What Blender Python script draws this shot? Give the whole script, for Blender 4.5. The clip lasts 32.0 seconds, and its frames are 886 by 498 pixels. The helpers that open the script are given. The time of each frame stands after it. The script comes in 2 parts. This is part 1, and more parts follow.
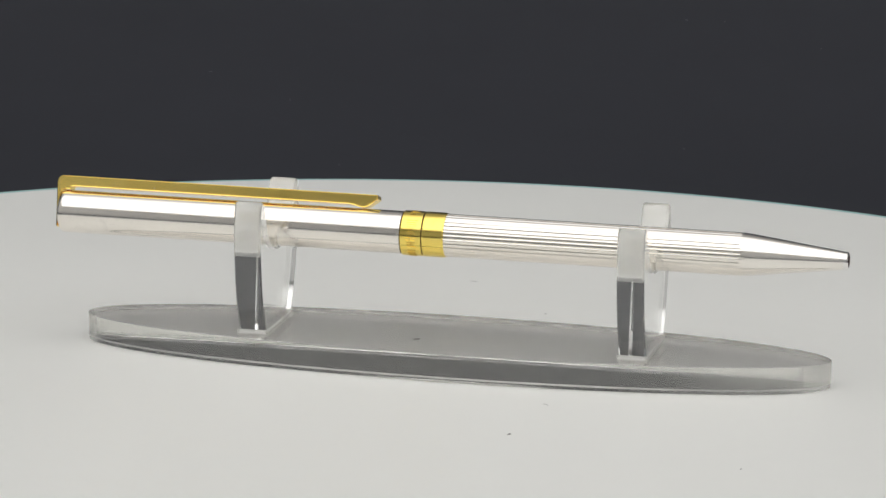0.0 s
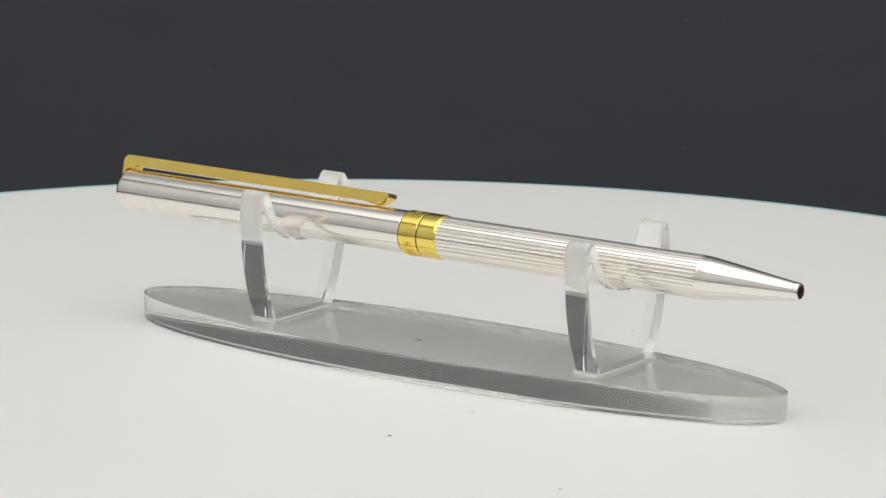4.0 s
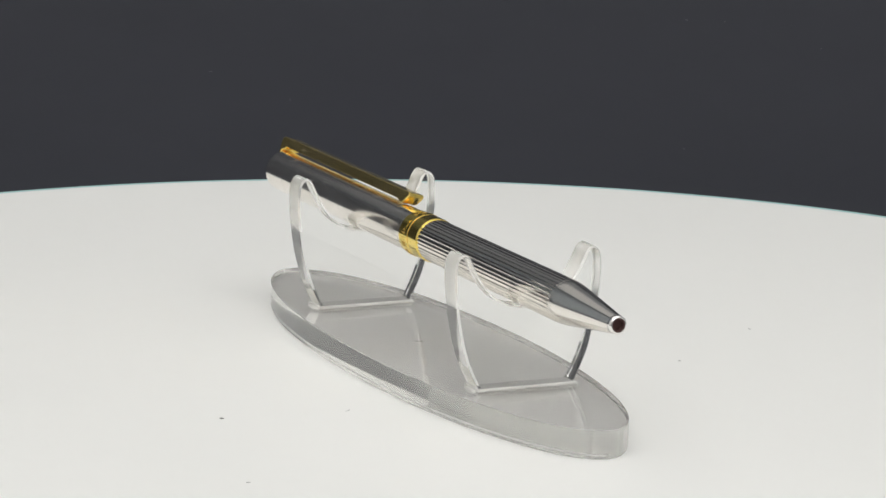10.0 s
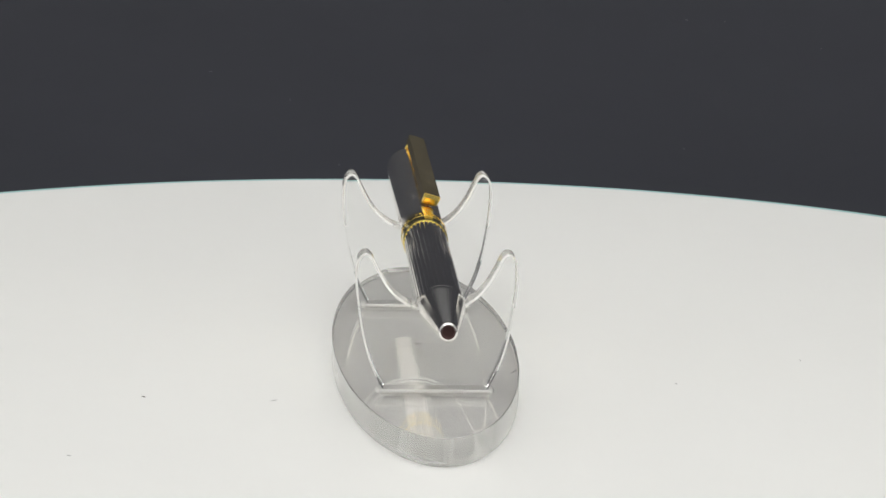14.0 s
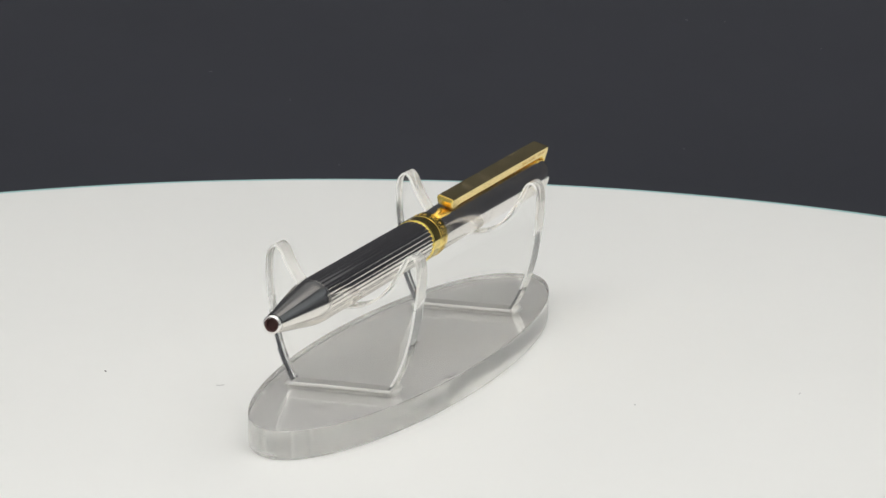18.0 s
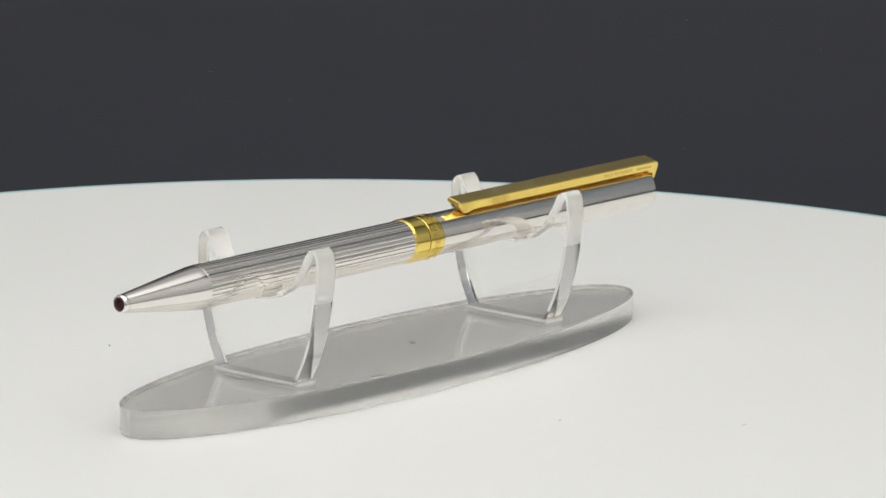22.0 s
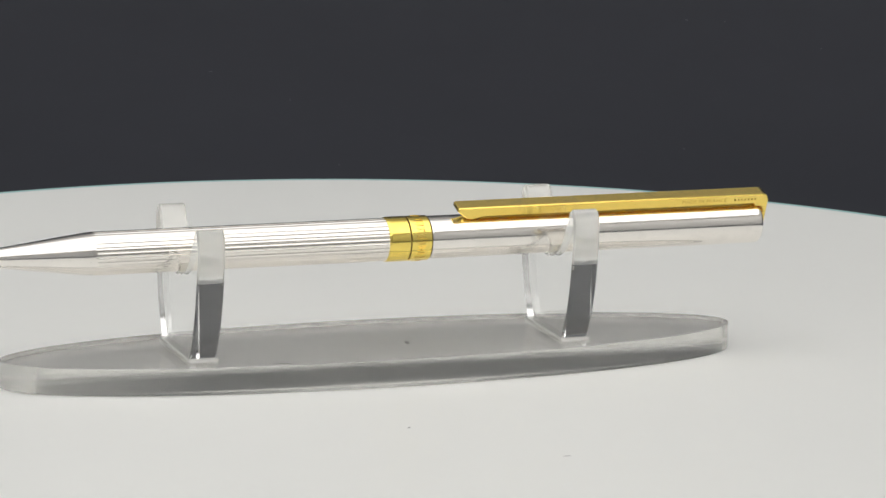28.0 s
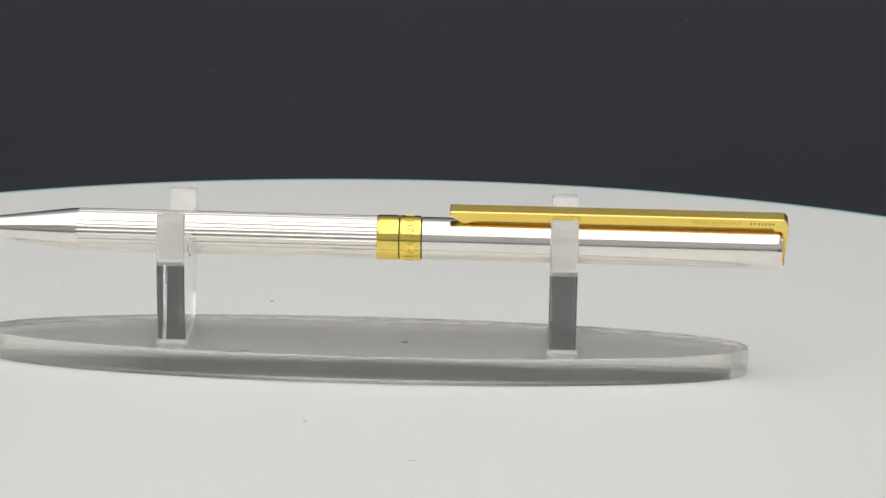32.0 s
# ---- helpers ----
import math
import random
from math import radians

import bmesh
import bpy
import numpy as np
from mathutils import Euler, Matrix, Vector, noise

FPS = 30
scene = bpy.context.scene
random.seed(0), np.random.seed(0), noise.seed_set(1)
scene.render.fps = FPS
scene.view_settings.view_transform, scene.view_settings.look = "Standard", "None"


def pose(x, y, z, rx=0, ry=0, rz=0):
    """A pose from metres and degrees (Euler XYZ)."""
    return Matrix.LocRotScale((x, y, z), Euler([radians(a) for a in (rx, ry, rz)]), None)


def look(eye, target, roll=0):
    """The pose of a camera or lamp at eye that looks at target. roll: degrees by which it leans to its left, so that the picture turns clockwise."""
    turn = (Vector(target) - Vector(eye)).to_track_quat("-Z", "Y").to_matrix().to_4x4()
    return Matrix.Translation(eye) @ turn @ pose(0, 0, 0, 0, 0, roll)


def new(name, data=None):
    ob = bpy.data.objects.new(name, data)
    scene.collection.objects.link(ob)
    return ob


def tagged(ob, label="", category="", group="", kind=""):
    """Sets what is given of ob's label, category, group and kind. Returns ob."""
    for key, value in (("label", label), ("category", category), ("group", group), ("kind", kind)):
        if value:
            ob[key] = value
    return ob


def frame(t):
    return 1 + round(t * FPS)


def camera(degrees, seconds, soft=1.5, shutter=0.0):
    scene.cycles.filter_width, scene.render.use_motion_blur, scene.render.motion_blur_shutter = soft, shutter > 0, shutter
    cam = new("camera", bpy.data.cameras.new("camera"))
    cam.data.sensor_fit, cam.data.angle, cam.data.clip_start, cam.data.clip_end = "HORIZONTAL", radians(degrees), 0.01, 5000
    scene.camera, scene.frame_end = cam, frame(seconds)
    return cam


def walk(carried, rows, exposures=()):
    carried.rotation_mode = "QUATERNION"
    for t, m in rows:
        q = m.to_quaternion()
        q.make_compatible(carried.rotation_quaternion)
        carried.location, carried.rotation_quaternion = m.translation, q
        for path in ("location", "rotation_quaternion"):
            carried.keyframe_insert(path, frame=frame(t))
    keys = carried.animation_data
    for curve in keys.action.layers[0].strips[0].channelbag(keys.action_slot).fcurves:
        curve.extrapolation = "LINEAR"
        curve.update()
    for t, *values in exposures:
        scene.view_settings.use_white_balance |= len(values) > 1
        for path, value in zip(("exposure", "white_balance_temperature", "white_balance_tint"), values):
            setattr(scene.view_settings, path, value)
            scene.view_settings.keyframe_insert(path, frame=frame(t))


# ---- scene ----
MM = 0.001
cam = camera(11.49, 32.0, soft=1.5)

# The camera stands still on its tripod and looks down on the turntable.
EYE = Vector((0.0, -0.7072, 0.1650))
AHEAD = Vector((0.007165, 0.979356, -0.202016))
STILL = look(EYE, EYE + AHEAD * 0.7, 1.184)
walk(cam, [(0.0, STILL), (32.0, STILL)], exposures=[(0.0, -0.38), (3.0, -0.20), (7.0, -0.07), (14.0, -0.04), (20.0, -0.06), (25.0, -0.15), (28.0, -0.27), (30.5, -0.35), (32.0, -0.29)])


def turn(t):
    """The turntable's angle in degrees, clockwise from above."""
    s = (t - 16) / 16
    return -90.720 - 84.827 * s + 0.2142 * s * s + 0.1384 * s ** 3


def ride(thing, local):
    """Key a thing that rides on the turntable; local is its pose on the disc."""
    walk(thing, [(float(t), pose(0, 0, 0, 0, 0, turn(t)) @ local) for t in range(0, 33)])


# light finds its way through the thick acrylic
scene.cycles.max_bounces, scene.cycles.glossy_bounces, scene.cycles.transmission_bounces = 32, 24, 32
scene.cycles.caustics_refractive = scene.cycles.caustics_reflective = True
scene.cycles.blur_glossy = 0.0

# ---- world and light ----
world = bpy.data.worlds.new("dim_room")
scene.world = world
world.use_nodes = True
world.node_tree.nodes["Background"].inputs["Color"].default_value = (0.5, 0.52, 0.56, 1)
world.node_tree.nodes["Background"].inputs["Strength"].default_value = 0.01
PANEL_LIGHT, PANEL_EDGE = 1.92, 0.15


# ---- materials ----
def material(name, color, rough=0.5, metal=0.0, vary=0.08, scale=60.0, bump=0.0, bump_scale=400.0,
             rough_vary=0.0, specular=0.5, second=None, stretch=(1, 1, 1)):
    """A surface with colour variation at two scales, uneven gloss and fine relief."""
    m = bpy.data.materials.new(name)
    m.use_nodes = True
    nt = m.node_tree
    b = nt.nodes["Principled BSDF"]
    b.inputs["Metallic"].default_value = metal
    b.inputs["Roughness"].default_value = rough
    b.inputs["Specular IOR Level"].default_value = specular
    co = nt.nodes.new("ShaderNodeTexCoord")
    mp = nt.nodes.new("ShaderNodeMapping")
    mp.inputs["Scale"].default_value = stretch
    nt.links.new(co.outputs["Object"], mp.inputs["Vector"])
    big = nt.nodes.new("ShaderNodeTexNoise")
    big.inputs["Scale"].default_value = scale
    big.inputs["Detail"].default_value = 5
    fine = nt.nodes.new("ShaderNodeTexNoise")
    fine.inputs["Scale"].default_value = scale * 14
    fine.inputs["Detail"].default_value = 3
    for n in (big, fine):
        nt.links.new(mp.outputs["Vector"], n.inputs["Vector"])
    mean = nt.nodes.new("ShaderNodeMath")
    mean.operation = "MULTIPLY_ADD"
    mean.inputs[1].default_value = 0.35
    nt.links.new(fine.outputs["Fac"], mean.inputs[0])
    nt.links.new(big.outputs["Fac"], mean.inputs[2])
    ramp = nt.nodes.new("ShaderNodeMapRange")
    ramp.inputs["From Min"].default_value, ramp.inputs["From Max"].default_value = 0.4, 0.95
    nt.links.new(mean.outputs[0], ramp.inputs["Value"])
    mix = nt.nodes.new("ShaderNodeMix")
    mix.data_type = "RGBA"
    low = second or tuple(c * (1 - vary) for c in color)
    mix.inputs[6].default_value = (*low, 1)
    mix.inputs[7].default_value = (*color, 1)
    nt.links.new(ramp.outputs[0], mix.inputs[0])
    nt.links.new(mix.outputs[2], b.inputs["Base Color"])
    if rough_vary:
        rr = nt.nodes.new("ShaderNodeMapRange")
        rr.inputs["To Min"].default_value = max(0.0, rough - rough_vary)
        rr.inputs["To Max"].default_value = rough + rough_vary
        nt.links.new(big.outputs["Fac"], rr.inputs["Value"])
        nt.links.new(rr.outputs[0], b.inputs["Roughness"])
    if bump:
        rel = nt.nodes.new("ShaderNodeTexNoise")
        rel.inputs["Scale"].default_value = bump_scale
        rel.inputs["Detail"].default_value = 4
        nt.links.new(mp.outputs["Vector"], rel.inputs["Vector"])
        bp = nt.nodes.new("ShaderNodeBump")
        bp.inputs["Strength"].default_value = bump
        bp.inputs["Distance"].default_value = 0.0001
        nt.links.new(rel.outputs["Fac"], bp.inputs["Height"])
        nt.links.new(bp.outputs[0], b.inputs["Normal"])
    return m


def dusty(m, density=1800.0, size=0.13, dust=(0.75, 0.74, 0.72), share=0.965):
    """Lay sparse dust grains over a material."""
    nt = m.node_tree
    b = nt.nodes["Principled BSDF"]
    co = nt.nodes.new("ShaderNodeTexCoord")
    vo = nt.nodes.new("ShaderNodeTexVoronoi")
    vo.inputs["Scale"].default_value = density
    nt.links.new(co.outputs["Object"], vo.inputs["Vector"])
    near = nt.nodes.new("ShaderNodeMath")
    near.operation = "LESS_THAN"
    near.inputs[1].default_value = size
    nt.links.new(vo.outputs["Distance"], near.inputs[0])
    sep = nt.nodes.new("ShaderNodeSeparateColor")
    nt.links.new(vo.outputs["Color"], sep.inputs[0])
    few = nt.nodes.new("ShaderNodeMath")
    few.operation = "GREATER_THAN"
    few.inputs[1].default_value = share
    nt.links.new(sep.outputs[0], few.inputs[0])
    both = nt.nodes.new("ShaderNodeMath")
    both.operation = "MULTIPLY"
    nt.links.new(near.outputs[0], both.inputs[0])
    nt.links.new(few.outputs[0], both.inputs[1])
    grain = nt.nodes.new("ShaderNodeBsdfDiffuse")
    grain.inputs["Color"].default_value = (*dust, 1)
    mx = nt.nodes.new("ShaderNodeMixShader")
    out = nt.nodes["Material Output"]
    nt.links.new(both.outputs[0], mx.inputs[0])
    nt.links.new(b.outputs[0], mx.inputs[1])
    nt.links.new(grain.outputs[0], mx.inputs[2])
    nt.links.new(mx.outputs[0], out.inputs["Surface"])
    return m


def smudged(m, scale=330.0, low=0.57, high=0.72, more=0.14):
    """Finger marks: patches where the metal is duller."""
    nt = m.node_tree
    b = nt.nodes["Principled BSDF"]
    co = nt.nodes.new("ShaderNodeTexCoord")
    no = nt.nodes.new("ShaderNodeTexNoise")
    no.inputs["Scale"].default_value, no.inputs["Detail"].default_value, no.inputs["Distortion"].default_value = scale, 7, 0.8
    nt.links.new(co.outputs["Object"], no.inputs["Vector"])
    mr = nt.nodes.new("ShaderNodeMapRange")
    mr.inputs["From Min"].default_value, mr.inputs["From Max"].default_value = low, high
    mr.inputs["To Min"].default_value, mr.inputs["To Max"].default_value = 0.035, more
    nt.links.new(no.outputs["Fac"], mr.inputs["Value"])
    add = nt.nodes.new("ShaderNodeMath")
    nt.links.new(b.inputs["Roughness"].links[0].from_socket, add.inputs[0])
    nt.links.new(mr.outputs[0], add.inputs[1])
    nt.links.new(add.outputs[0], b.inputs["Roughness"])
    film = nt.nodes.new("ShaderNodeMath")
    film.operation = "MULTIPLY"
    film.inputs[1].default_value = 0.6
    nt.links.new(mr.outputs[0], film.inputs[0])
    out = nt.nodes["Material Output"]
    mx = nt.nodes.new("ShaderNodeMixShader")
    pale = nt.nodes.new("ShaderNodeBsdfDiffuse")
    pale.inputs["Color"].default_value = (0.72, 0.72, 0.70, 1)
    nt.links.new(film.outputs[0], mx.inputs[0])
    nt.links.new(out.inputs["Surface"].links[0].from_socket, mx.inputs[1])
    nt.links.new(pale.outputs[0], mx.inputs[2])
    nt.links.new(mx.outputs[0], out.inputs["Surface"])
    return m


def clear(name, color, rough, bump=0.0, bump_scale=300.0, clearness=1.0, stretch=(1, 1, 1)):
    """Clear acrylic."""
    m = material(name, color, rough=rough, vary=0.015, scale=120, bump=bump, bump_scale=bump_scale, stretch=stretch)
    b = m.node_tree.nodes["Principled BSDF"]
    b.inputs["Transmission Weight"].default_value = clearness
    b.inputs["IOR"].default_value = 1.49
    return m


def worn_tip(m, start, end, rough, haze):
    """Acrylic that grows rougher and hazier towards the tip, along the object's x axis."""
    nt = m.node_tree
    b = nt.nodes["Principled BSDF"]
    co = nt.nodes.new("ShaderNodeTexCoord")
    sep = nt.nodes.new("ShaderNodeSeparateXYZ")
    nt.links.new(co.outputs["Object"], sep.inputs[0])
    for name, last in (("Roughness", rough), ("Transmission Weight", haze)):
        mr = nt.nodes.new("ShaderNodeMapRange")
        mr.interpolation_type = "SMOOTHSTEP"
        mr.inputs["From Min"].default_value, mr.inputs["From Max"].default_value = start, end
        mr.inputs["To Min"].default_value, mr.inputs["To Max"].default_value = b.inputs[name].default_value, last
        nt.links.new(sep.outputs["X"], mr.inputs["Value"])
        nt.links.new(mr.outputs[0], b.inputs[name])
    return m


SILVER = smudged(dusty(material("silver_plate", (0.95, 0.90, 0.83), rough=0.10, metal=1.0, second=(0.87, 0.84, 0.81), scale=90,
                        rough_vary=0.05, bump=0.10, bump_scale=700, stretch=(0.04, 1, 1))))
SILVER_RIB = dusty(material("silver_ribs", (0.95, 0.90, 0.825), rough=0.08, metal=1.0, second=(0.86, 0.83, 0.80), scale=90,
                            rough_vary=0.04, bump=0.08, bump_scale=700, stretch=(0.04, 1, 1)))
SATIN = dusty(material("satin_silver", (0.93, 0.89, 0.83), rough=0.15, metal=1.0, second=(0.86, 0.83, 0.80), scale=90,
                       rough_vary=0.05, bump=0.08, bump_scale=700, stretch=(0.04, 1, 1)))
LIP = material("polished_lip", (0.93, 0.91, 0.89), rough=0.12, metal=1.0, vary=0.04)
BORE = material("dark_bore", (0.10, 0.055, 0.052), rough=0.6, vary=0.3, scale=900, specular=0.1)
GOLD = smudged(dusty(material("gold_plate", (1.0, 0.76, 0.195), rough=0.13, metal=1.0, second=(0.94, 0.67, 0.14), scale=150,
                      rough_vary=0.05, bump=0.08, bump_scale=900, stretch=(0.3, 1, 1)), share=0.96))
GOLD_RING = material("gold_band", (1.0, 0.79, 0.22), rough=0.13, metal=1.0, second=(0.95, 0.72, 0.16), scale=300, rough_vary=0.04)
GROOVE = material("dark_groove", (0.10, 0.065, 0.02), rough=0.5, metal=0.6, vary=0.2, scale=400)
ENGRAVED = material("engraved_gold", (0.72, 0.49, 0.12), rough=0.45, metal=0.8, vary=0.2, scale=800)
ACRYLIC = clear("clear_acrylic", (0.985, 0.988, 0.982), 0.0)
ACRYLIC_BASE = clear("scuffed_acrylic", (0.985, 0.975, 0.970), 0.0, clearness=0.985)
ACRYLIC_UNDER = clear("dusty_acrylic_underside", (0.97, 0.965, 0.955), 0.0, clearness=0.97)
ACRYLIC_CHIPPED = clear("chipped_acrylic_rim", (0.95, 0.95, 0.93), 0.25, bump=1.0, bump_scale=2200, clearness=0.68)
ACRYLIC_CUT = clear("cut_acrylic_edge", (0.98, 0.98, 0.965), 0.03, clearness=0.955)
# milky white put into the horn edges for the lamp mirrored in them
ACRYLIC_HORN_LIT = clear("lit_white_acrylic_horn", (0.99, 0.985, 0.96), 0.07, clearness=0.70)
ACRYLIC_SAWN = worn_tip(clear("sawn_acrylic_edge", (0.97, 0.965, 0.93), 0.055, bump=0.035, bump_scale=260, clearness=0.955, stretch=(1, 1, 0.35)), 0.034, 0.066, 0.22, 0.83)
ACRYLIC_ROUGH = worn_tip(clear("rough_sawn_acrylic_edge", (0.97, 0.965, 0.93), 0.20, bump=0.05, bump_scale=300, clearness=0.95, stretch=(1, 1, 0.35)), 0.034, 0.066, 0.22, 0.83)
GLUE = clear("milky_glue", (0.97, 0.97, 0.95), 0.12, bump=0.5, bump_scale=900, clearness=0.45)
WHITE = material("white_turntable", (0.82, 0.825, 0.81), rough=0.45, specular=0.3, vary=0.02, scale=14, rough_vary=0.06, bump=0.03, bump_scale=900)
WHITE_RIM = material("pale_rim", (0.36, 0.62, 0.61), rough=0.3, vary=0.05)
BASE_GREY = material("grey_plastic", (0.35, 0.36, 0.37), rough=0.5)
SHEET = material("black_backdrop", (0.0345, 0.0365, 0.046), rough=0.55, specular=0.25, vary=0.18, scale=6, rough_vary=0.08, bump=0.1, bump_scale=300)
DARK = material("dark_lining", (0.030, 0.030, 0.033), rough=0.8, vary=0.2, scale=4)
# cloths of the added unseen walls, each tone set for the pen's reflections
TENT = material("white_tent_cloth", (0.86, 0.86, 0.85), rough=0.8, vary=0.08, scale=5, bump=0.2)
PALE_CLOTH = material("pale_tent_cloth", (0.80, 0.80, 0.80), rough=0.85, vary=0.12, scale=5, bump=0.2)
GREY_SURROUND = material("grey_surround", (0.42, 0.43, 0.45), rough=0.85, vary=0.15, scale=5, bump=0.2)
DULL_SURROUND = material("dull_white_surround", (0.48, 0.53, 0.57), rough=0.85, vary=0.15, scale=5, bump=0.2)
FRAME = material("lamp_frame", (0.5, 0.5, 0.5), rough=0.4, metal=0.9)
TABLE_LINT = material("light_lint", (0.50, 0.50, 0.50), rough=0.9, vary=0.2, scale=3000)
LINT = material("grey_lint", (0.26, 0.25, 0.24), rough=0.9, vary=0.3, scale=3000)
PALE_LINT = material("pale_lint", (0.13, 0.13, 0.14), rough=0.9, vary=0.3, scale=3000)
GLOW = bpy.data.materials.new("lamp_diffuser")
GLOW.use_nodes = True
_b = GLOW.node_tree.nodes["Principled BSDF"]
_b.inputs["Base Color"].default_value = (0.8, 0.8, 0.8, 1)
_b.inputs["Emission Color"].default_value = (1.0, 0.985, 0.955, 1)
# the lamps behind the cloth make a broad bright middle that falls off to a dim border
_nt = GLOW.node_tree
_co = _nt.nodes.new("ShaderNodeTexCoord")
_mp = _nt.nodes.new("ShaderNodeMapping")
_mp.inputs["Location"].default_value = (0.0, 0.37, 0.0)
_mp.inputs["Scale"].default_value = (1 / 1.0, 1 / 0.95, 0.0)
_nt.links.new(_co.outputs["Object"], _mp.inputs["Vector"])
_len = _nt.nodes.new("ShaderNodeVectorMath")
_len.operation = "LENGTH"
_nt.links.new(_mp.outputs["Vector"], _len.inputs[0])
_fall = _nt.nodes.new("ShaderNodeMapRange")
_fall.interpolation_type = "SMOOTHSTEP"
_fall.inputs["From Min"].default_value, _fall.inputs["From Max"].default_value = 0.75, 1.35
_fall.inputs["To Min"].default_value, _fall.inputs["To Max"].default_value = PANEL_LIGHT, PANEL_LIGHT * PANEL_EDGE
_nt.links.new(_len.outputs["Value"], _fall.inputs["Value"])
_nt.links.new(_fall.outputs[0], _b.inputs["Emission Strength"])


# ---- mesh helpers ----
def mesh_of(name, verts, faces, mats, slots=None, sharp=35):
    me = bpy.data.meshes.new(name)
    me.from_pydata(verts, [], faces)
    for m in mats:
        me.materials.append(m)
    if slots:
        me.polygons.foreach_set("material_index", slots)
    bm = bmesh.new()
    bm.from_mesh(me)
    bmesh.ops.recalc_face_normals(bm, faces=bm.faces)
    bm.to_mesh(me)
    bm.free()
    me.polygons.foreach_set("use_smooth", [True] * len(me.polygons))
    me.set_sharp_from_angle(angle=radians(sharp))
    me.update()
    return me


def part(name, me, parent=None, label=""):
    ob = new(name, me)
    if parent:
        ob.parent = parent
    return tagged(ob, label)


def outset(pts, d):
    """A closed outline, counter-clockwise, moved outwards by d."""
    n, out = len(pts), []
    for i in range(n):
        a, b = Vector(pts[i - 1]), Vector(pts[(i + 1) % n])
        g = (b - a).normalized()
        out.append((pts[i][0] + g.y * d, pts[i][1] - g.x * d))
    return out


def slab(name, pts, thick, bevel, place, mats, sharp=30, levels=None, rim=None):
    """A plate with eased edges: outline pts, faces at 0 and thick; place maps (u, v, w) to xyz. Slot 0 faces, slot 1 cut edge."""
    n = len(pts)
    levels = levels or [(-bevel, 0), (0, bevel), (0, thick - bevel), (-bevel, thick)]
    top = len(levels) - 1
    verts, faces, slots = [], [], []
    for d, w in levels:
        verts += [place(u, v, w) for u, v in (outset(pts, d) if d else pts)]
    for k in range(top):
        for i in range(n):
            j = (i + 1) % n
            faces.append((k * n + i, k * n + j, (k + 1) * n + j, (k + 1) * n + i))
            slots.append((rim or {}).get(k, min(1, len(mats) - 1)))
    faces += [tuple(range(n))[::-1], tuple(range(top * n, (top + 1) * n))]
    slots += [2 if rim else 0, 0]
    return mesh_of(name, verts, faces, mats, slots, sharp)


def lathe(name, profile, mats, seg=96, slots=None, sharp=35, wave=None, closed=(True, True)):
    """A body turned about the x axis: profile of (x, r); wave(angle) takes that much off the radius."""
    verts, faces, ids = [], [], []
    for x, r in profile:
        for i in range(seg):
            a = 2 * math.pi * i / seg
            q = r - (wave(a, x) if wave else 0)
            verts.append((x, q * math.cos(a), q * math.sin(a)))
    for k in range(len(profile) - 1):
        for i in range(seg):
            j = (i + 1) % seg
            faces.append((k * seg + i, k * seg + j, (k + 1) * seg + j, (k + 1) * seg + i))
            ids.append(slots[k] if slots else 0)
    for k in (0, len(profile) - 1):
        if closed[0 if k == 0 else 1]:
            faces.append(tuple(range(k * seg, (k + 1) * seg)))
            ids.append(slots[0 if k == 0 else -1] if slots else 0)
    return mesh_of(name, verts, faces, mats, ids, sharp)


def box(name, a, b, mats, bevel=0.0):
    (x0, y0, z0), (x1, y1, z1) = a, b
    if bevel:
        return slab(name, [(x0, y0), (x1, y0), (x1, y1), (x0, y1)], z1 - z0, bevel, lambda u, v, w: (u, v, z0 + w), mats)
    v = [(x, y, z) for z in (z0, z1) for x, y in ((x0, y0), (x1, y0), (x1, y1), (x0, y1))]
    f = [(3, 2, 1, 0), (4, 5, 6, 7), (0, 1, 5, 4), (1, 2, 6, 5), (2, 3, 7, 6), (3, 0, 4, 7)]
    return mesh_of(name, v, f, mats)


def smooth_line(pts, steps=5):
    """A Catmull-Rom line through pts."""
    out = []
    for i in range(len(pts) - 1):
        p0, p1, p2, p3 = (Vector(pts[max(0, min(len(pts) - 1, i + k))]) for k in (-1, 0, 1, 2))
        for s in range(steps):
            t = s / steps
            q = 0.5 * (2 * p1 + (p2 - p0) * t + (2 * p0 - 5 * p1 + 4 * p2 - p3) * t * t + (3 * p1 - p0 - 3 * p2 + p3) * t ** 3)
            out.append((q.x, q.y))
    out.append(tuple(pts[-1]))
    return out


# ---- the place: black sweep, dark lining, added unseen walls, lamp ----
FLOOR = -0.040


SWEEP_Y, SWEEP_R = 0.20, 0.42


def sheet_line():
    """The backdrop sheet from the front of the table to its upper edge: y, z and slope."""
    line = [(-1.84, FLOOR, 0.0), (SWEEP_Y, FLOOR, 0.0)]
    for k in range(1, 63):
        a = radians(k)
        line.append((SWEEP_Y + SWEEP_R * math.sin(a), FLOOR + SWEEP_R * (1 - math.cos(a)), a))
    y, z, a = line[-1]
    line.append((y + 0.20 * math.cos(a), z + 0.20 * math.sin(a), a))
    return line


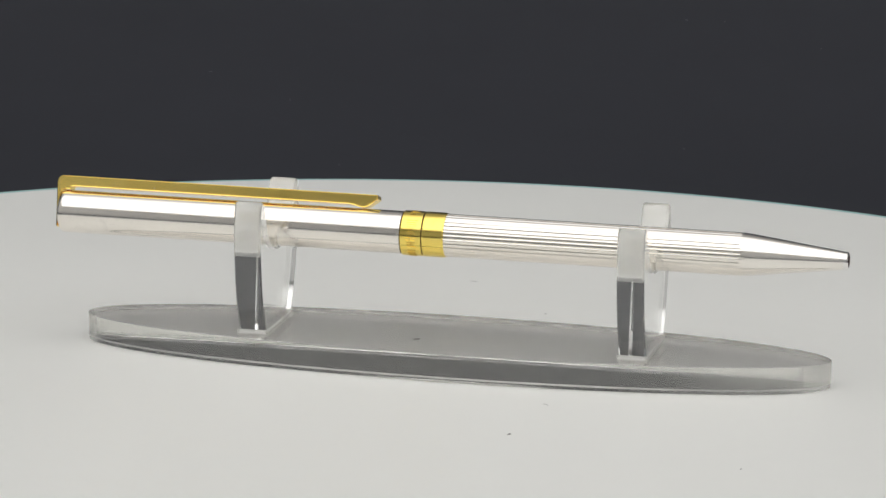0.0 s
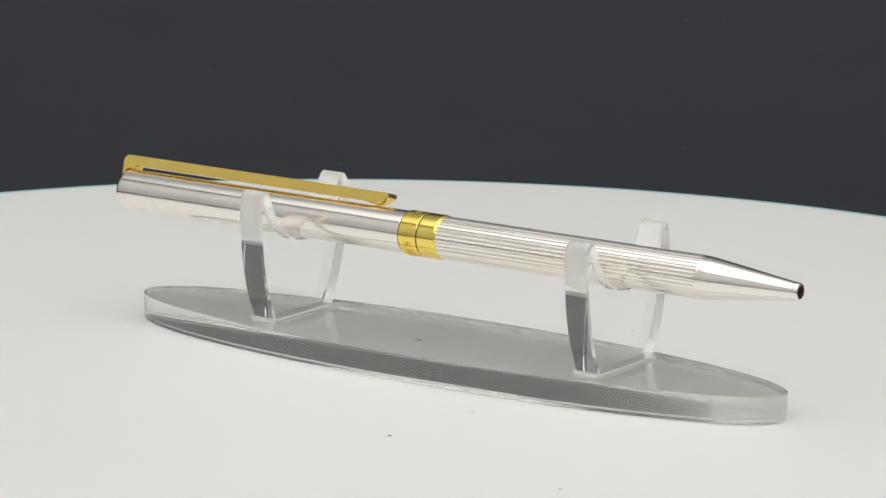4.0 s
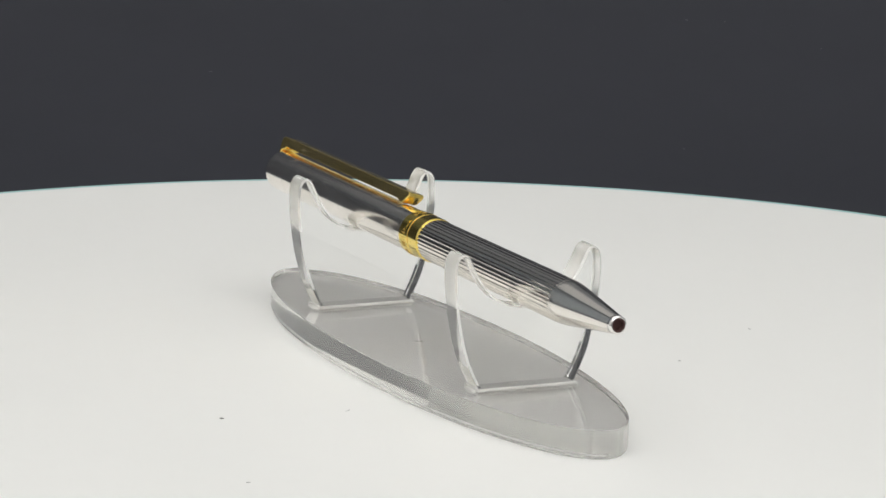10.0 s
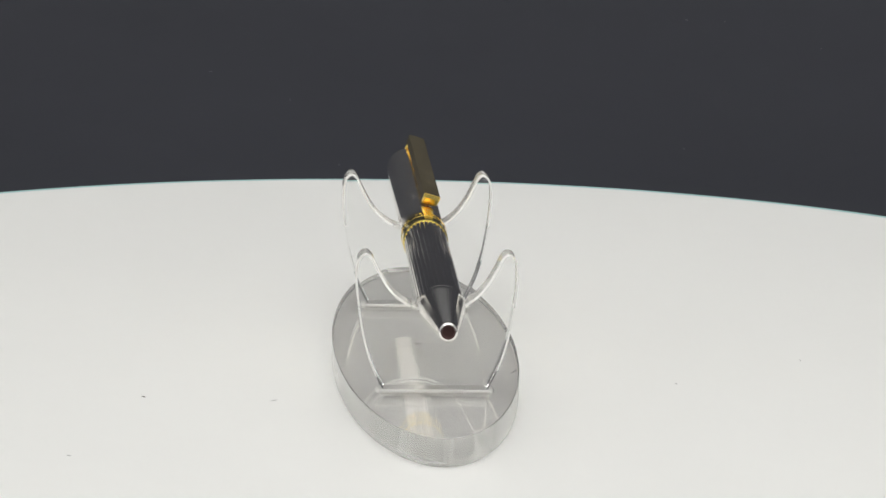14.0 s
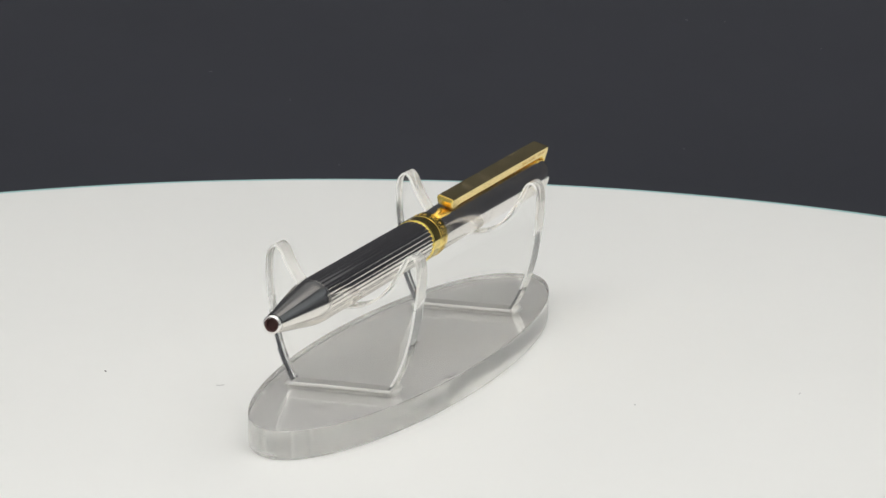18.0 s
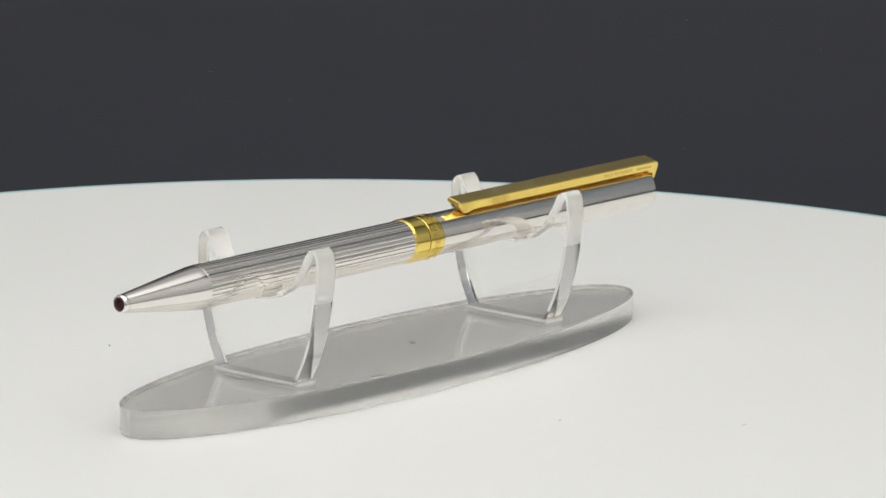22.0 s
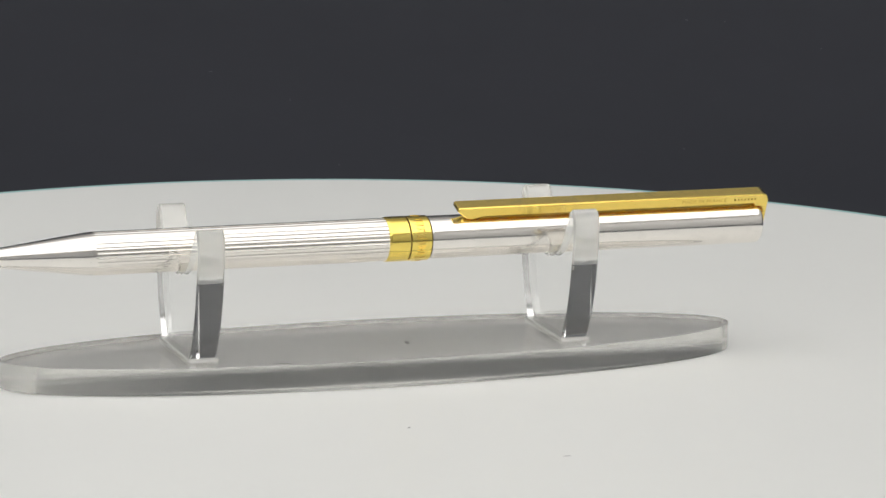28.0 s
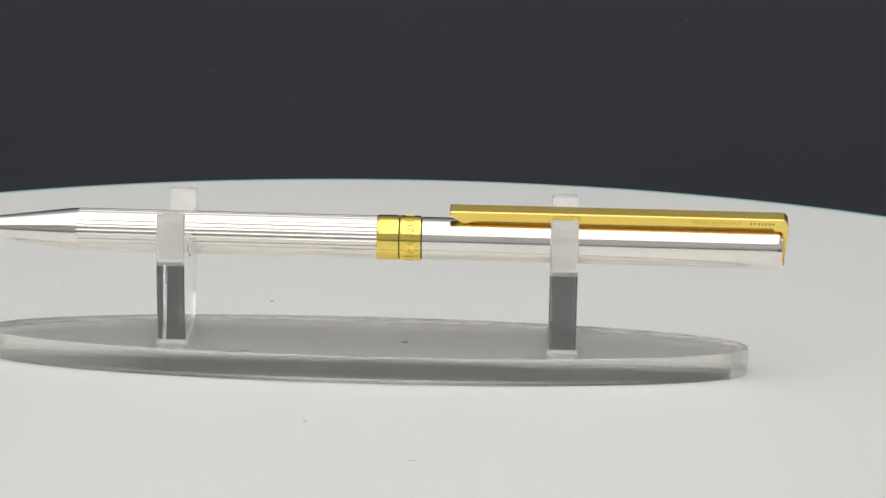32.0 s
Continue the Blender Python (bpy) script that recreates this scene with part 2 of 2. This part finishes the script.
def make_setting():
    line = sheet_line()
    w, t = 0.93, 0.004
    verts, faces = [], []
    for y, z, a in line:
        verts += [(-w, y, z), (w, y, z)]
    n = len(line)
    for y, z, a in line:
        dy, dz = t * math.sin(a), -t * math.cos(a)
        verts += [(-w, y + dy, z + dz), (w, y + dy, z + dz)]
    for k in range(n - 1):
        a, b = 2 * k, 2 * n + 2 * k
        faces += [(a, a + 1, a + 3, a + 2), (b, b + 2, b + 3, b + 1), (a, a + 2, b + 2, b), (a + 1, b + 1, b + 3, a + 3)]
    faces += [(0, 2 * n, 2 * n + 1, 1), (2 * n - 2, 2 * n - 1, 4 * n - 1, 4 * n - 2)]
    tagged(part("backdrop", mesh_of("backdrop", verts, faces, [SHEET], sharp=60)),
           "matt black backdrop sheet swept up behind the turntable", "backdrop", kind="structure")
    # unseen surround, added; lighter and darker walls shape what the metal mirrors
    for name, a, b in (("floor", (-0.98, -1.89, FLOOR - 0.03), (0.98, 1.24, FLOOR - 0.0045)),
                       ("wall_north", (-0.98, 1.20, FLOOR), (0.98, 1.24, 1.30)),
                       ("wall_south", (-0.98, -1.89, FLOOR), (0.98, -1.85, 1.30)),
                       ("wall_west", (-0.98, 0.25, FLOOR), (-0.94, 1.195, 1.30)),
                       ("wall_east", (0.94, 0.25, FLOOR), (0.98, 1.195, 1.30)),
                       ("wall_west_2", (-0.98, -1.845, FLOOR), (-0.94, 0.245, 1.30)),
                       ("wall_east_2", (0.94, -1.845, FLOOR), (0.98, 0.245, 1.30)),
                       ("ceiling", (-0.98, -1.89, 1.305), (0.98, 1.24, 1.34))):
        mat, cloth = {"floor": (DARK, "dark lining"), "wall_south": (PALE_CLOTH, "pale tent cloth"), "wall_north": (GREY_SURROUND, "light grey cloth toned for pen reflections"),
                      "wall_west": (DULL_SURROUND, "dull white cloth toned for pen reflections"), "wall_east": (DULL_SURROUND, "dull white cloth toned for pen reflections")}.get(name, (TENT, "white tent cloth"))
        tagged(part(name, box(name, a, b, [mat])), cloth + ", an added unseen side of the studio", name.split("_")[0], kind="structure")


def make_lamp():
    lamp = tagged(new("ceiling_light"), "wide white diffused lamp panel hung above the turntable", "lamp")
    x0, x1, y0, y1, z = -0.84, 0.84, -1.70, 1.17, 0.95
    lamp.location = ((x0 + x1) / 2, (y0 + y1) / 2, z)
    cx, cy = lamp.location.x, lamp.location.y
    hx, hy = (x1 - x0) / 2, (y1 - y0) / 2
    part("diffuser", box("diffuser", (-hx, -hy, 0.0), (hx, hy, 0.004), [GLOW]), lamp, "glowing white diffuser")
    part("housing", box("housing", (-hx - 0.01, -hy - 0.01, 0.006), (hx + 0.01, hy + 0.01, 0.04), [FRAME], 0.002), lamp, "grey metal housing")
    for sx in (-1, 1):
        for sy in (-1, 1):
            px, py = sx * (hx - 0.05), sy * (hy - 0.05)
            part("hanger", box("hanger", (px - 0.004, py - 0.004, 0.041), (px + 0.004, py + 0.004, 1.30 - z), [FRAME]), lamp, "thin metal hanger")


# ---- the turntable ----
def make_turntable():
    table = tagged(new("turntable"), "round glossy white turntable that slowly turns", "turntable")
    R = 0.1622

    def disc(prof, name, mats):
        me = lathe(name, [(z, r) for z, r in prof], mats, seg=256, sharp=40)
        me.transform(Matrix(((0, 1, 0, 0), (0, 0, 1, 0), (1, 0, 0, 0), (0, 0, 0, 1))))
        return me
    part("disc", disc([(0.0, 0.0001), (0.0, R - 0.0024), (-0.0002, R - 0.0023), (-0.002, R - 0.0023)], "disc", [WHITE]), table, "smooth white top")
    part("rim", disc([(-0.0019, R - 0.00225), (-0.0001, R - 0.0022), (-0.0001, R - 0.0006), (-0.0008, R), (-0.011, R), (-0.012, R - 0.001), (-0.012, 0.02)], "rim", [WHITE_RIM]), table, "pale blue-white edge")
    part("pedestal", disc([(-0.0125, 0.02), (-0.0125, 0.10), (-0.036, 0.115), (FLOOR + 0.0005, 0.115), (FLOOR + 0.0005, 0.02)], "pedestal", [BASE_GREY]), table, "grey plastic foot")
    return table


# ---- the acrylic stand ----
BASE_T = 4.48 * MM
ON_DISC = pose(0, 0, 0, 0, 0, -6.95) @ pose(0, 2.02 * MM, 0.0001)


def bead(x, y, a, b, h, seed):
    """A low uneven drop of glue on the base plate, half-axes a and b, height h."""
    rng = random.Random(seed)
    n, verts, faces = 20, [], []
    wob = [rng.uniform(-0.12, 0.12) for _ in range(n)]
    for k, (q, z) in enumerate(((1.0, 0.0), (0.93, 0.45), (0.72, 0.80), (0.40, 0.97))):
        for i in range(n):
            c = 1 + (wob[i] + wob[i - 1]) / 2
            t = 2 * math.pi * i / n
            verts.append((x + a * q * c * math.cos(t), y + b * q * c * math.sin(t), BASE_T + 0.00002 + h * z))
    for k in range(3):
        for i in range(n):
            j = (i + 1) % n
            faces.append((k * n + i, k * n + j, (k + 1) * n + j, (k + 1) * n + i))
    faces += [tuple(range(n))[::-1], tuple(range(3 * n, 4 * n))]
    return mesh_of("glue_bead", verts, faces, [GLUE], sharp=60)


def make_stand():
    stand = tagged(new("pen_stand"), "clear acrylic pen stand with oval base and two cradles", "stand")
    n = 400
    oval = [((7.0 + 62.6 * math.cos(2 * math.pi * i / n)) * MM, 14.9 * MM * math.sin(2 * math.pi * i / n)) for i in range(n)]
    # a cut edge with a slight draft and a chipped lower rim
    edge = [(-0.20 * MM, 0.0), (-0.10 * MM, 0.12 * MM), (-0.10 * MM, 0.52 * MM), (-0.02 * MM, 0.60 * MM), (-0.04 * MM, 0.86 * MM), (0.0, BASE_T - 0.08 * MM), (-0.08 * MM, BASE_T)]
    plate = part("base", slab("base", oval, BASE_T, 0.10 * MM, lambda u, v, w: (u, v, w), [ACRYLIC_BASE, ACRYLIC_SAWN, ACRYLIC_UNDER, ACRYLIC_CHIPPED, ACRYLIC_ROUGH], levels=edge, rim={2: 3, 3: 3}), stand, "thick clear oval base plate")
    # one long side is sawn rougher than the other
    for poly in plate.data.polygons:
        if poly.material_index in (1, 3) and poly.center.y > 0:
            poly.material_index = 4
    half = [(0, 17.80), (2.0, 18.0), (3.6, 18.5), (5.0, 19.3), (6.4, 20.5), (7.6, 22.1), (8.6, 23.9), (9.4, 25.6), (9.9, 26.8),
            (10.5, 27.6), (11.15, 27.85), (11.8, 27.5), (12.3, 26.7), (12.55, 25.5), (12.63, 23.5), (12.55, 21.5), (12.3, 19.0),
            (11.85, 15.8), (11.3, 13.0), (10.4, 9.8), (9.4, 7.3), (8.5, 5.5), (7.95, 4.62)]
    curve = smooth_line(half, 4)
    # counter-clockwise in (y, z): down the left horn, along the foot, up the right, back over the saddle
    for s0, tall in ((-27.35, 0.935), (36.05, 0.89)):
        right = [(u * MM, (v if v < 17.8 else 17.8 + (v - 17.8) * tall) * MM - 0.22 * MM * min(1.0, (v - 4.9) / 10)) for u, v in curve]
        outline = [(-u, v) for u, v in right][1:] + right[::-1]
        up = part("upright", slab("upright", outline, 4.5 * MM, 0.30 * MM, lambda u, v, w, s=s0: (s * MM + w, u, v), [ACRYLIC, ACRYLIC_CUT, ACRYLIC_HORN_LIT]), stand, "clear upright with two rounded horns")
        # upper cut edges take the whiter acrylic that imitates the lamp's reflection
        for poly in up.data.polygons:
            if poly.material_index == 1 and poly.center.z > 18.3 * MM:
                poly.material_index = 2
        part("glue_joint", box("glue_joint", ((s0 - 0.30) * MM, -8.55 * MM, BASE_T + 0.00002), ((s0 + 4.80) * MM, 8.55 * MM, 5.0 * MM), [GLUE], 0.00012), stand, "milky line of glue")
        for side in (-1, 1):
            part("glue_bead", bead((s0 + 2.25) * MM, side * 8.65 * MM, 2.45 * MM, 0.75 * MM, 0.45 * MM, int(s0) + 40 * side), stand, "shiny bead of set glue")
    # clear plates let the lamp's light through to the disc
    for ob in stand.children:
        ob.visible_shadow = True
    return stand


# ---- the pen ----
PEN_Z = 21.18
ROLL = 16.5


def make_pen():
    pen = tagged(new("ballpoint_pen"), "silver ballpoint pen with gold clip and gold centre band", "pen")
    r = 3.53
    cap = lathe("cap", [(x * MM, q * MM) for x, q in ((-60.3, 3.0), (-60.25, 3.25), (-60.0, 3.45), (-59.6, r), (-59.5, r), (-59.3, r), (-40, r), (-20, r), (-2.3, r), (-2.12, r), (-2.05, r), (-1.87, r - 0.015))], [SILVER], 128, sharp=50)
    part("cap", cap, pen, "smooth polished silver cap")
    part("end_plug", lathe("end_plug", [(x * MM, q * MM) for x, q in ((-60.5, 2.7), (-60.45, 2.85), (-60.31, 2.9))], [SILVER], 64), pen)
    # centre band: two gold rings with dark seams
    g = 3.70
    ring_a = part("band", lathe("band", [(x * MM, q * MM) for x, q in ((-1.68, g - 0.2), (-1.66, g - 0.06), (-1.55, g), (-1.53, g), (1.63, g), (1.65, g), (1.76, g - 0.06), (1.78, g - 0.2))], [GOLD_RING], 128), pen, "gold band with worn engraving")
    part("band", lathe("band", [(x * MM, q * MM) for x, q in ((1.95, g - 0.2), (1.97, g - 0.06), (2.08, g), (2.10, g), (5.13, g), (5.15, g), (5.28, g - 0.06), (5.3, g - 0.2))], [GOLD_RING], 128), pen, "plain gold band")
    for x in (-1.86, 1.78, 5.3):
        part("seam", lathe("seam", [((x + 0.005) * MM, 3.45 * MM), ((x + 0.165) * MM, 3.45 * MM)], [GROOVE], 96), pen, "dark seam")
    # worn letters in one row round the cap-side band, drawn as plain bars, and small square punch marks
    rng = random.Random(7)
    verts, faces, marks = [], [], []

    def raised(x0, x1, a0, a1, dark):
        i0 = len(verts)
        for rr, e in ((g - 0.05, 0.0), (g + 0.07, 0.035)):
            for u, b in ((x0 + e, a0 + e / g), (x1 - e, a0 + e / g), (x1 - e, a1 - e / g), (x0 + e, a1 - e / g)):
                verts.append((u * MM, rr * MM * math.cos(b), rr * MM * math.sin(b)))
        faces.extend([(i0, i0 + 1, i0 + 5, i0 + 4), (i0 + 1, i0 + 2, i0 + 6, i0 + 5), (i0 + 2, i0 + 3, i0 + 7, i0 + 6), (i0 + 3, i0, i0 + 4, i0 + 7), (i0 + 4, i0 + 5, i0 + 6, i0 + 7)])
        marks.extend([1 if dark else 0] * 5)
    for k in range(30):
        a = 2 * math.pi * k / 30
        if k % 15 in (7, 9):
            for dx in (0.0, 0.32, 0.64):
                for da in (0.0, 0.065):
                    raised(-0.40 + dx, -0.14 + dx, a + da, a + da + 0.045, True)
            continue
        if k % 15 in (6, 10):
            continue
        lo, hi = (-0.78, 1.15) if k % 15 in (0, 11) else (-0.55, 0.95)
        raised(lo, hi, a, a + 0.050, rng.random() < 0.35)
        x = lo + rng.choice((0.0, 0.55, 1.15))
        raised(x, x + 0.32, a + 0.045, a + 0.125, rng.random() < 0.35)
        if rng.random() < 0.6:
            raised(lo + 0.02, hi - 0.25, a + 0.120, a + 0.165, rng.random() < 0.5)
    part("engraving", mesh_of("engraving", verts, faces, [GOLD_RING, ENGRAVED], marks, sharp=20), ring_a, "row of worn raised marks")
    # ribbed barrel
    ribs, per = 30, 12

    def rib(ang, x):
        ph = (ang * ribs / (2 * math.pi)) % 1.0
        c = abs(ph - 0.5) * 2
        k = max(0.0, (c - 0.60) / 0.40)
        return (0.018 * c * c + 0.075 * k * k * (3 - 2 * k)) * MM * max(0.0, min(1.0, (54.8 - x / MM) / 0.7))
    part("barrel", lathe("barrel", [(x * MM, q * MM) for x, q in ((5.48, 3.3), (5.5, r), (5.7, r), (54.1, r), (54.35, r - 0.012), (54.6, r - 0.026), (54.8, r - 0.042), (54.88, r - 0.08))], [SILVER_RIB], ribs * per, sharp=50, wave=rib), pen, "silver barrel with fine lengthwise ribs")
    # added gold scallops that stand in for the band's reflection in the rib ends
    n, verts, faces = 30 * 8, [], []
    for k in range(n):
        b = 2 * math.pi * k / n
        c = abs((b * ribs / (2 * math.pi)) % 1.0 - 0.5) * 2
        reach = 0.08 * (1 - c * c)
        for x, q in ((5.28, 3.64), (5.42 + reach, 3.62), (5.50 + reach, 3.56), (5.50 + reach, 3.30)):
            verts.append((x * MM, q * MM * math.cos(b), q * MM * math.sin(b)))
    for k in range(n):
        j = (k + 1) % n
        faces += [(4 * k + i, 4 * j + i, 4 * j + i + 1, 4 * k + i + 1) for i in range(3)]
    part("band_reflection", mesh_of("band_reflection", verts, faces, [GOLD_RING], sharp=40), pen, "added thin gold scallops imitating the band's reflection in the ribs")
    cone = [(54.7, 3.40), (54.72, 3.485), (54.85, 3.482), (55.3, 3.46), (55.8, 3.42), (56.4, 3.35), (57.0, 3.275), (60.0, 2.90), (64.0, 2.38), (68.0, 1.86), (70.6, 1.512), (70.9, 1.47)]
    part("nose_cone", lathe("nose_cone", [(x * MM, q * MM) for x, q in cone], [SATIN], 96, sharp=60, closed=(True, False)), pen, "smooth tapered silver nose cone")
    lip = [(70.9, 1.45), (71.1, 1.46), (71.5, 1.42), (71.72, 1.28), (71.76, 1.10), (71.70, 0.92), (71.5, 0.84), (71.0, 0.82)]
    part("tip", lathe("tip", [(x * MM, q * MM) for x, q in lip], [LIP, BORE], 64, slots=[0, 0, 0, 0, 1, 1, 1, 1], sharp=60, closed=(False, True)), pen, "bright rounded mouth with a dark opening")
    # clip, rolled over to one side
    clip = new("clip")
    clip.parent = pen
    clip.matrix_basis = pose(0, 0, 0, -ROLL)
    prof = [(-61.30, 4.70), (-61.29, 4.80), (-61.24, 5.08), (-61.12, 5.35), (-60.94, 5.58), (-60.70, 5.74), (-60.42, 5.83), (-60.15, 5.85), (-60.05, 5.85), (-40, 5.85), (-20, 5.83), (-6.8, 5.80), (-6.65, 5.80), (-6.6, 5.80), (-6.35, 5.68), (-6.30, 5.10), (-7.2, 4.35), (-8.0, 3.80),
            (-8.7, 3.60), (-9.4, 3.68), (-10.3, 3.95), (-11.2, 4.05), (-11.4, 4.05), (-20, 4.08), (-40, 4.10), (-58.3, 4.12), (-58.5, 4.12), (-58.8, 4.05), (-58.9, 3.85), (-58.9, 3.60),
            (-60.0, 3.58), (-60.40, 3.3), (-60.62, 2.6), (-60.66, -2.6), (-60.75, -2.75), (-60.9, -2.6)]
    prof = [(x * MM, z * MM) for x, z in prof][::-1]
    wd = 2.8
    body = slab("clip_body", prof, wd * MM, 0.16 * MM, lambda u, v, w: (u, w - wd / 2 * MM, v), [GOLD], sharp=30)
    bar = part("clip_bar", body, pen, "slim flat gold-plated pocket clip")
    bar.matrix_basis = clip.matrix_basis
    bpy.data.objects.remove(clip)
    # words stamped into the side of the clip
    fc = bpy.data.curves.new("stamp", "FONT")
    fc.body = "MADE IN FRANCE"
    fc.size, fc.extrude = 0.90 * MM, 0.01 * MM
    fc.space_character = 1.12
    tmp = bpy.data.objects.new("stamp", fc)
    scene.collection.objects.link(tmp)
    dg = bpy.context.evaluated_depsgraph_get()
    me = bpy.data.meshes.new_from_object(tmp.evaluated_get(dg))
    bpy.data.objects.remove(tmp)
    me.materials.clear()
    me.materials.append(ENGRAVED)
    xs = [v.co.x for v in me.vertices]
    k = 7.9 * MM / (max(xs) - min(xs))
    side = wd / 2 * MM + 0.004 * MM
    me.transform(Matrix.Diagonal((k, k, 1, 1)))
    me.transform(Matrix(((-1, 0, 0, -45.7 * MM), (0, 0, 1, side), (0, 1, 0, 4.72 * MM), (0, 0, 0, 1))))
    part("stamp", me, bar, "small stamped words MADE IN FRANCE")
    x = -55.1
    verts, faces = [], []
    for i in range(7):
        i0, w = len(verts), 0.34
        for y in (side - 0.02 * MM, side + 0.008 * MM):
            for u, v in ((x, 4.78), (x - w, 4.78), (x - w, 5.18), (x, 5.18)):
                verts.append((u * MM, y, v * MM))
        faces += [(i0 + 4, i0 + 5, i0 + 6, i0 + 7), (i0, i0 + 1, i0 + 5, i0 + 4), (i0 + 1, i0 + 2, i0 + 6, i0 + 5), (i0 + 2, i0 + 3, i0 + 7, i0 + 6), (i0 + 3, i0, i0 + 4, i0 + 7)]
        x -= 0.60
    part("number_bars", mesh_of("number_bars", verts, faces, [ENGRAVED]), bar, "row of small stamped bars")
    return pen


# ---- lint ----
def lint(name_seed, length, width, mat, flat=0.6):
    """A tiny curled fibre or crumb, lying on z = 0."""
    rng = random.Random(name_seed)
    pts, a, x, y = [], rng.uniform(-0.4, 0.4), 0.0, 0.0
    k = 7
    for i in range(k):
        pts.append((x, y))
        a += rng.uniform(-0.45, 0.45)
        x += math.cos(a) * length / k
        y += math.sin(a) * length / k
    cx, cy = sum(p[0] for p in pts) / k, sum(p[1] for p in pts) / k
    verts, faces = [], []
    for i, (px, py) in enumerate(pts):
        w = width * (0.35 + 0.65 * math.sin(math.pi * (i + 0.5) / k)) / 2
        for j in range(6):
            b = 2 * math.pi * j / 6
            verts.append(((px - cx) * MM, (py - cy + w * math.cos(b)) * MM, (w * flat * (1 + math.sin(b))) * MM))
    for i in range(k - 1):
        for j in range(6):
            q = (j + 1) % 6
            faces.append((i * 6 + j, i * 6 + q, (i + 1) * 6 + q, (i + 1) * 6 + j))
    faces += [tuple(range(6)), tuple(range((k - 1) * 6, k * 6))]
    return mesh_of("lint", verts, faces, [mat], sharp=60)


def make_lint():
    rows = [(20.4, -46.2, 0.85, 0.30, 20, LINT), (24.6, -25.9, 1.9, 0.14, -40, TABLE_LINT), (19.5, 40.6, 0.7, 0.22, 10, TABLE_LINT),
            (4.7, 65.2, 1.6, 0.13, -15, TABLE_LINT), (56.6, -61.4, 0.8, 0.2, 60, TABLE_LINT), (1.0, 1.2, 1.7, 1.3, -80, LINT)]
    made = []
    for i, (x, y, l, w, a, m) in enumerate(rows):
        ob = tagged(new("lint", lint(i + 11, l, w, m, 0.03 if w > 1 else 0.6)), "tiny grey fibre of lint lying on the turntable", "lint", "specks on the turntable")
        made.append((ob, pose(x * MM, y * MM, 0.00002, 0, 0, a)))
    # the long dark sliver stands in for a chip in the base's edge
    for x, y, z, l, w, a in ((27.9, 11.95, 4.60, 3.2, 0.19, -7), (-9.5, 14.0, 4.60, 0.5, 0.12, 30)):
        ob = tagged(new("lint", lint(int(x) + 60, l, w, DARK, 0.75)), "tiny dark mark on the acrylic base", "lint", "specks on the turntable")
        made.append((ob, pose(x * MM, y * MM, z * MM, 0, 0, a)))
    for i, (x, y, l) in enumerate(((0.0675, 0.3793, 1.0), (-0.0498, 0.3536, 0.9), (-0.0174, 0.3102, 0.6), (0.0642, 0.3217, 0.7), (-0.03, 0.3416, 0.7), (0.1003, 0.3685, 0.7), (0.077, 0.3789, 0.5))):
        ob = tagged(new("lint", lint(i + 90, l, 0.35, PALE_LINT)), "tiny pale fibre of lint on the black backdrop", "lint", "specks on the backdrop")
        slope = math.asin((y - SWEEP_Y) / SWEEP_R)
        z = FLOOR + SWEEP_R * (1 - math.cos(slope))
        ob.matrix_basis = pose(x, y, z + 0.0001, math.degrees(slope), 0, 0) @ pose(0, 0, 0, 0, 0, 40 * i)
    return made


make_setting()
make_lamp()
TABLE = make_turntable()
STAND = make_stand()
PEN = make_pen()
SPECKS = make_lint()


def motions():
    ride(TABLE, pose(0, 0, 0))
    ride(STAND, ON_DISC)
    ride(PEN, ON_DISC @ pose(0, 0, PEN_Z * MM))
    for ob, m in SPECKS:
        ride(ob, m)


motions()
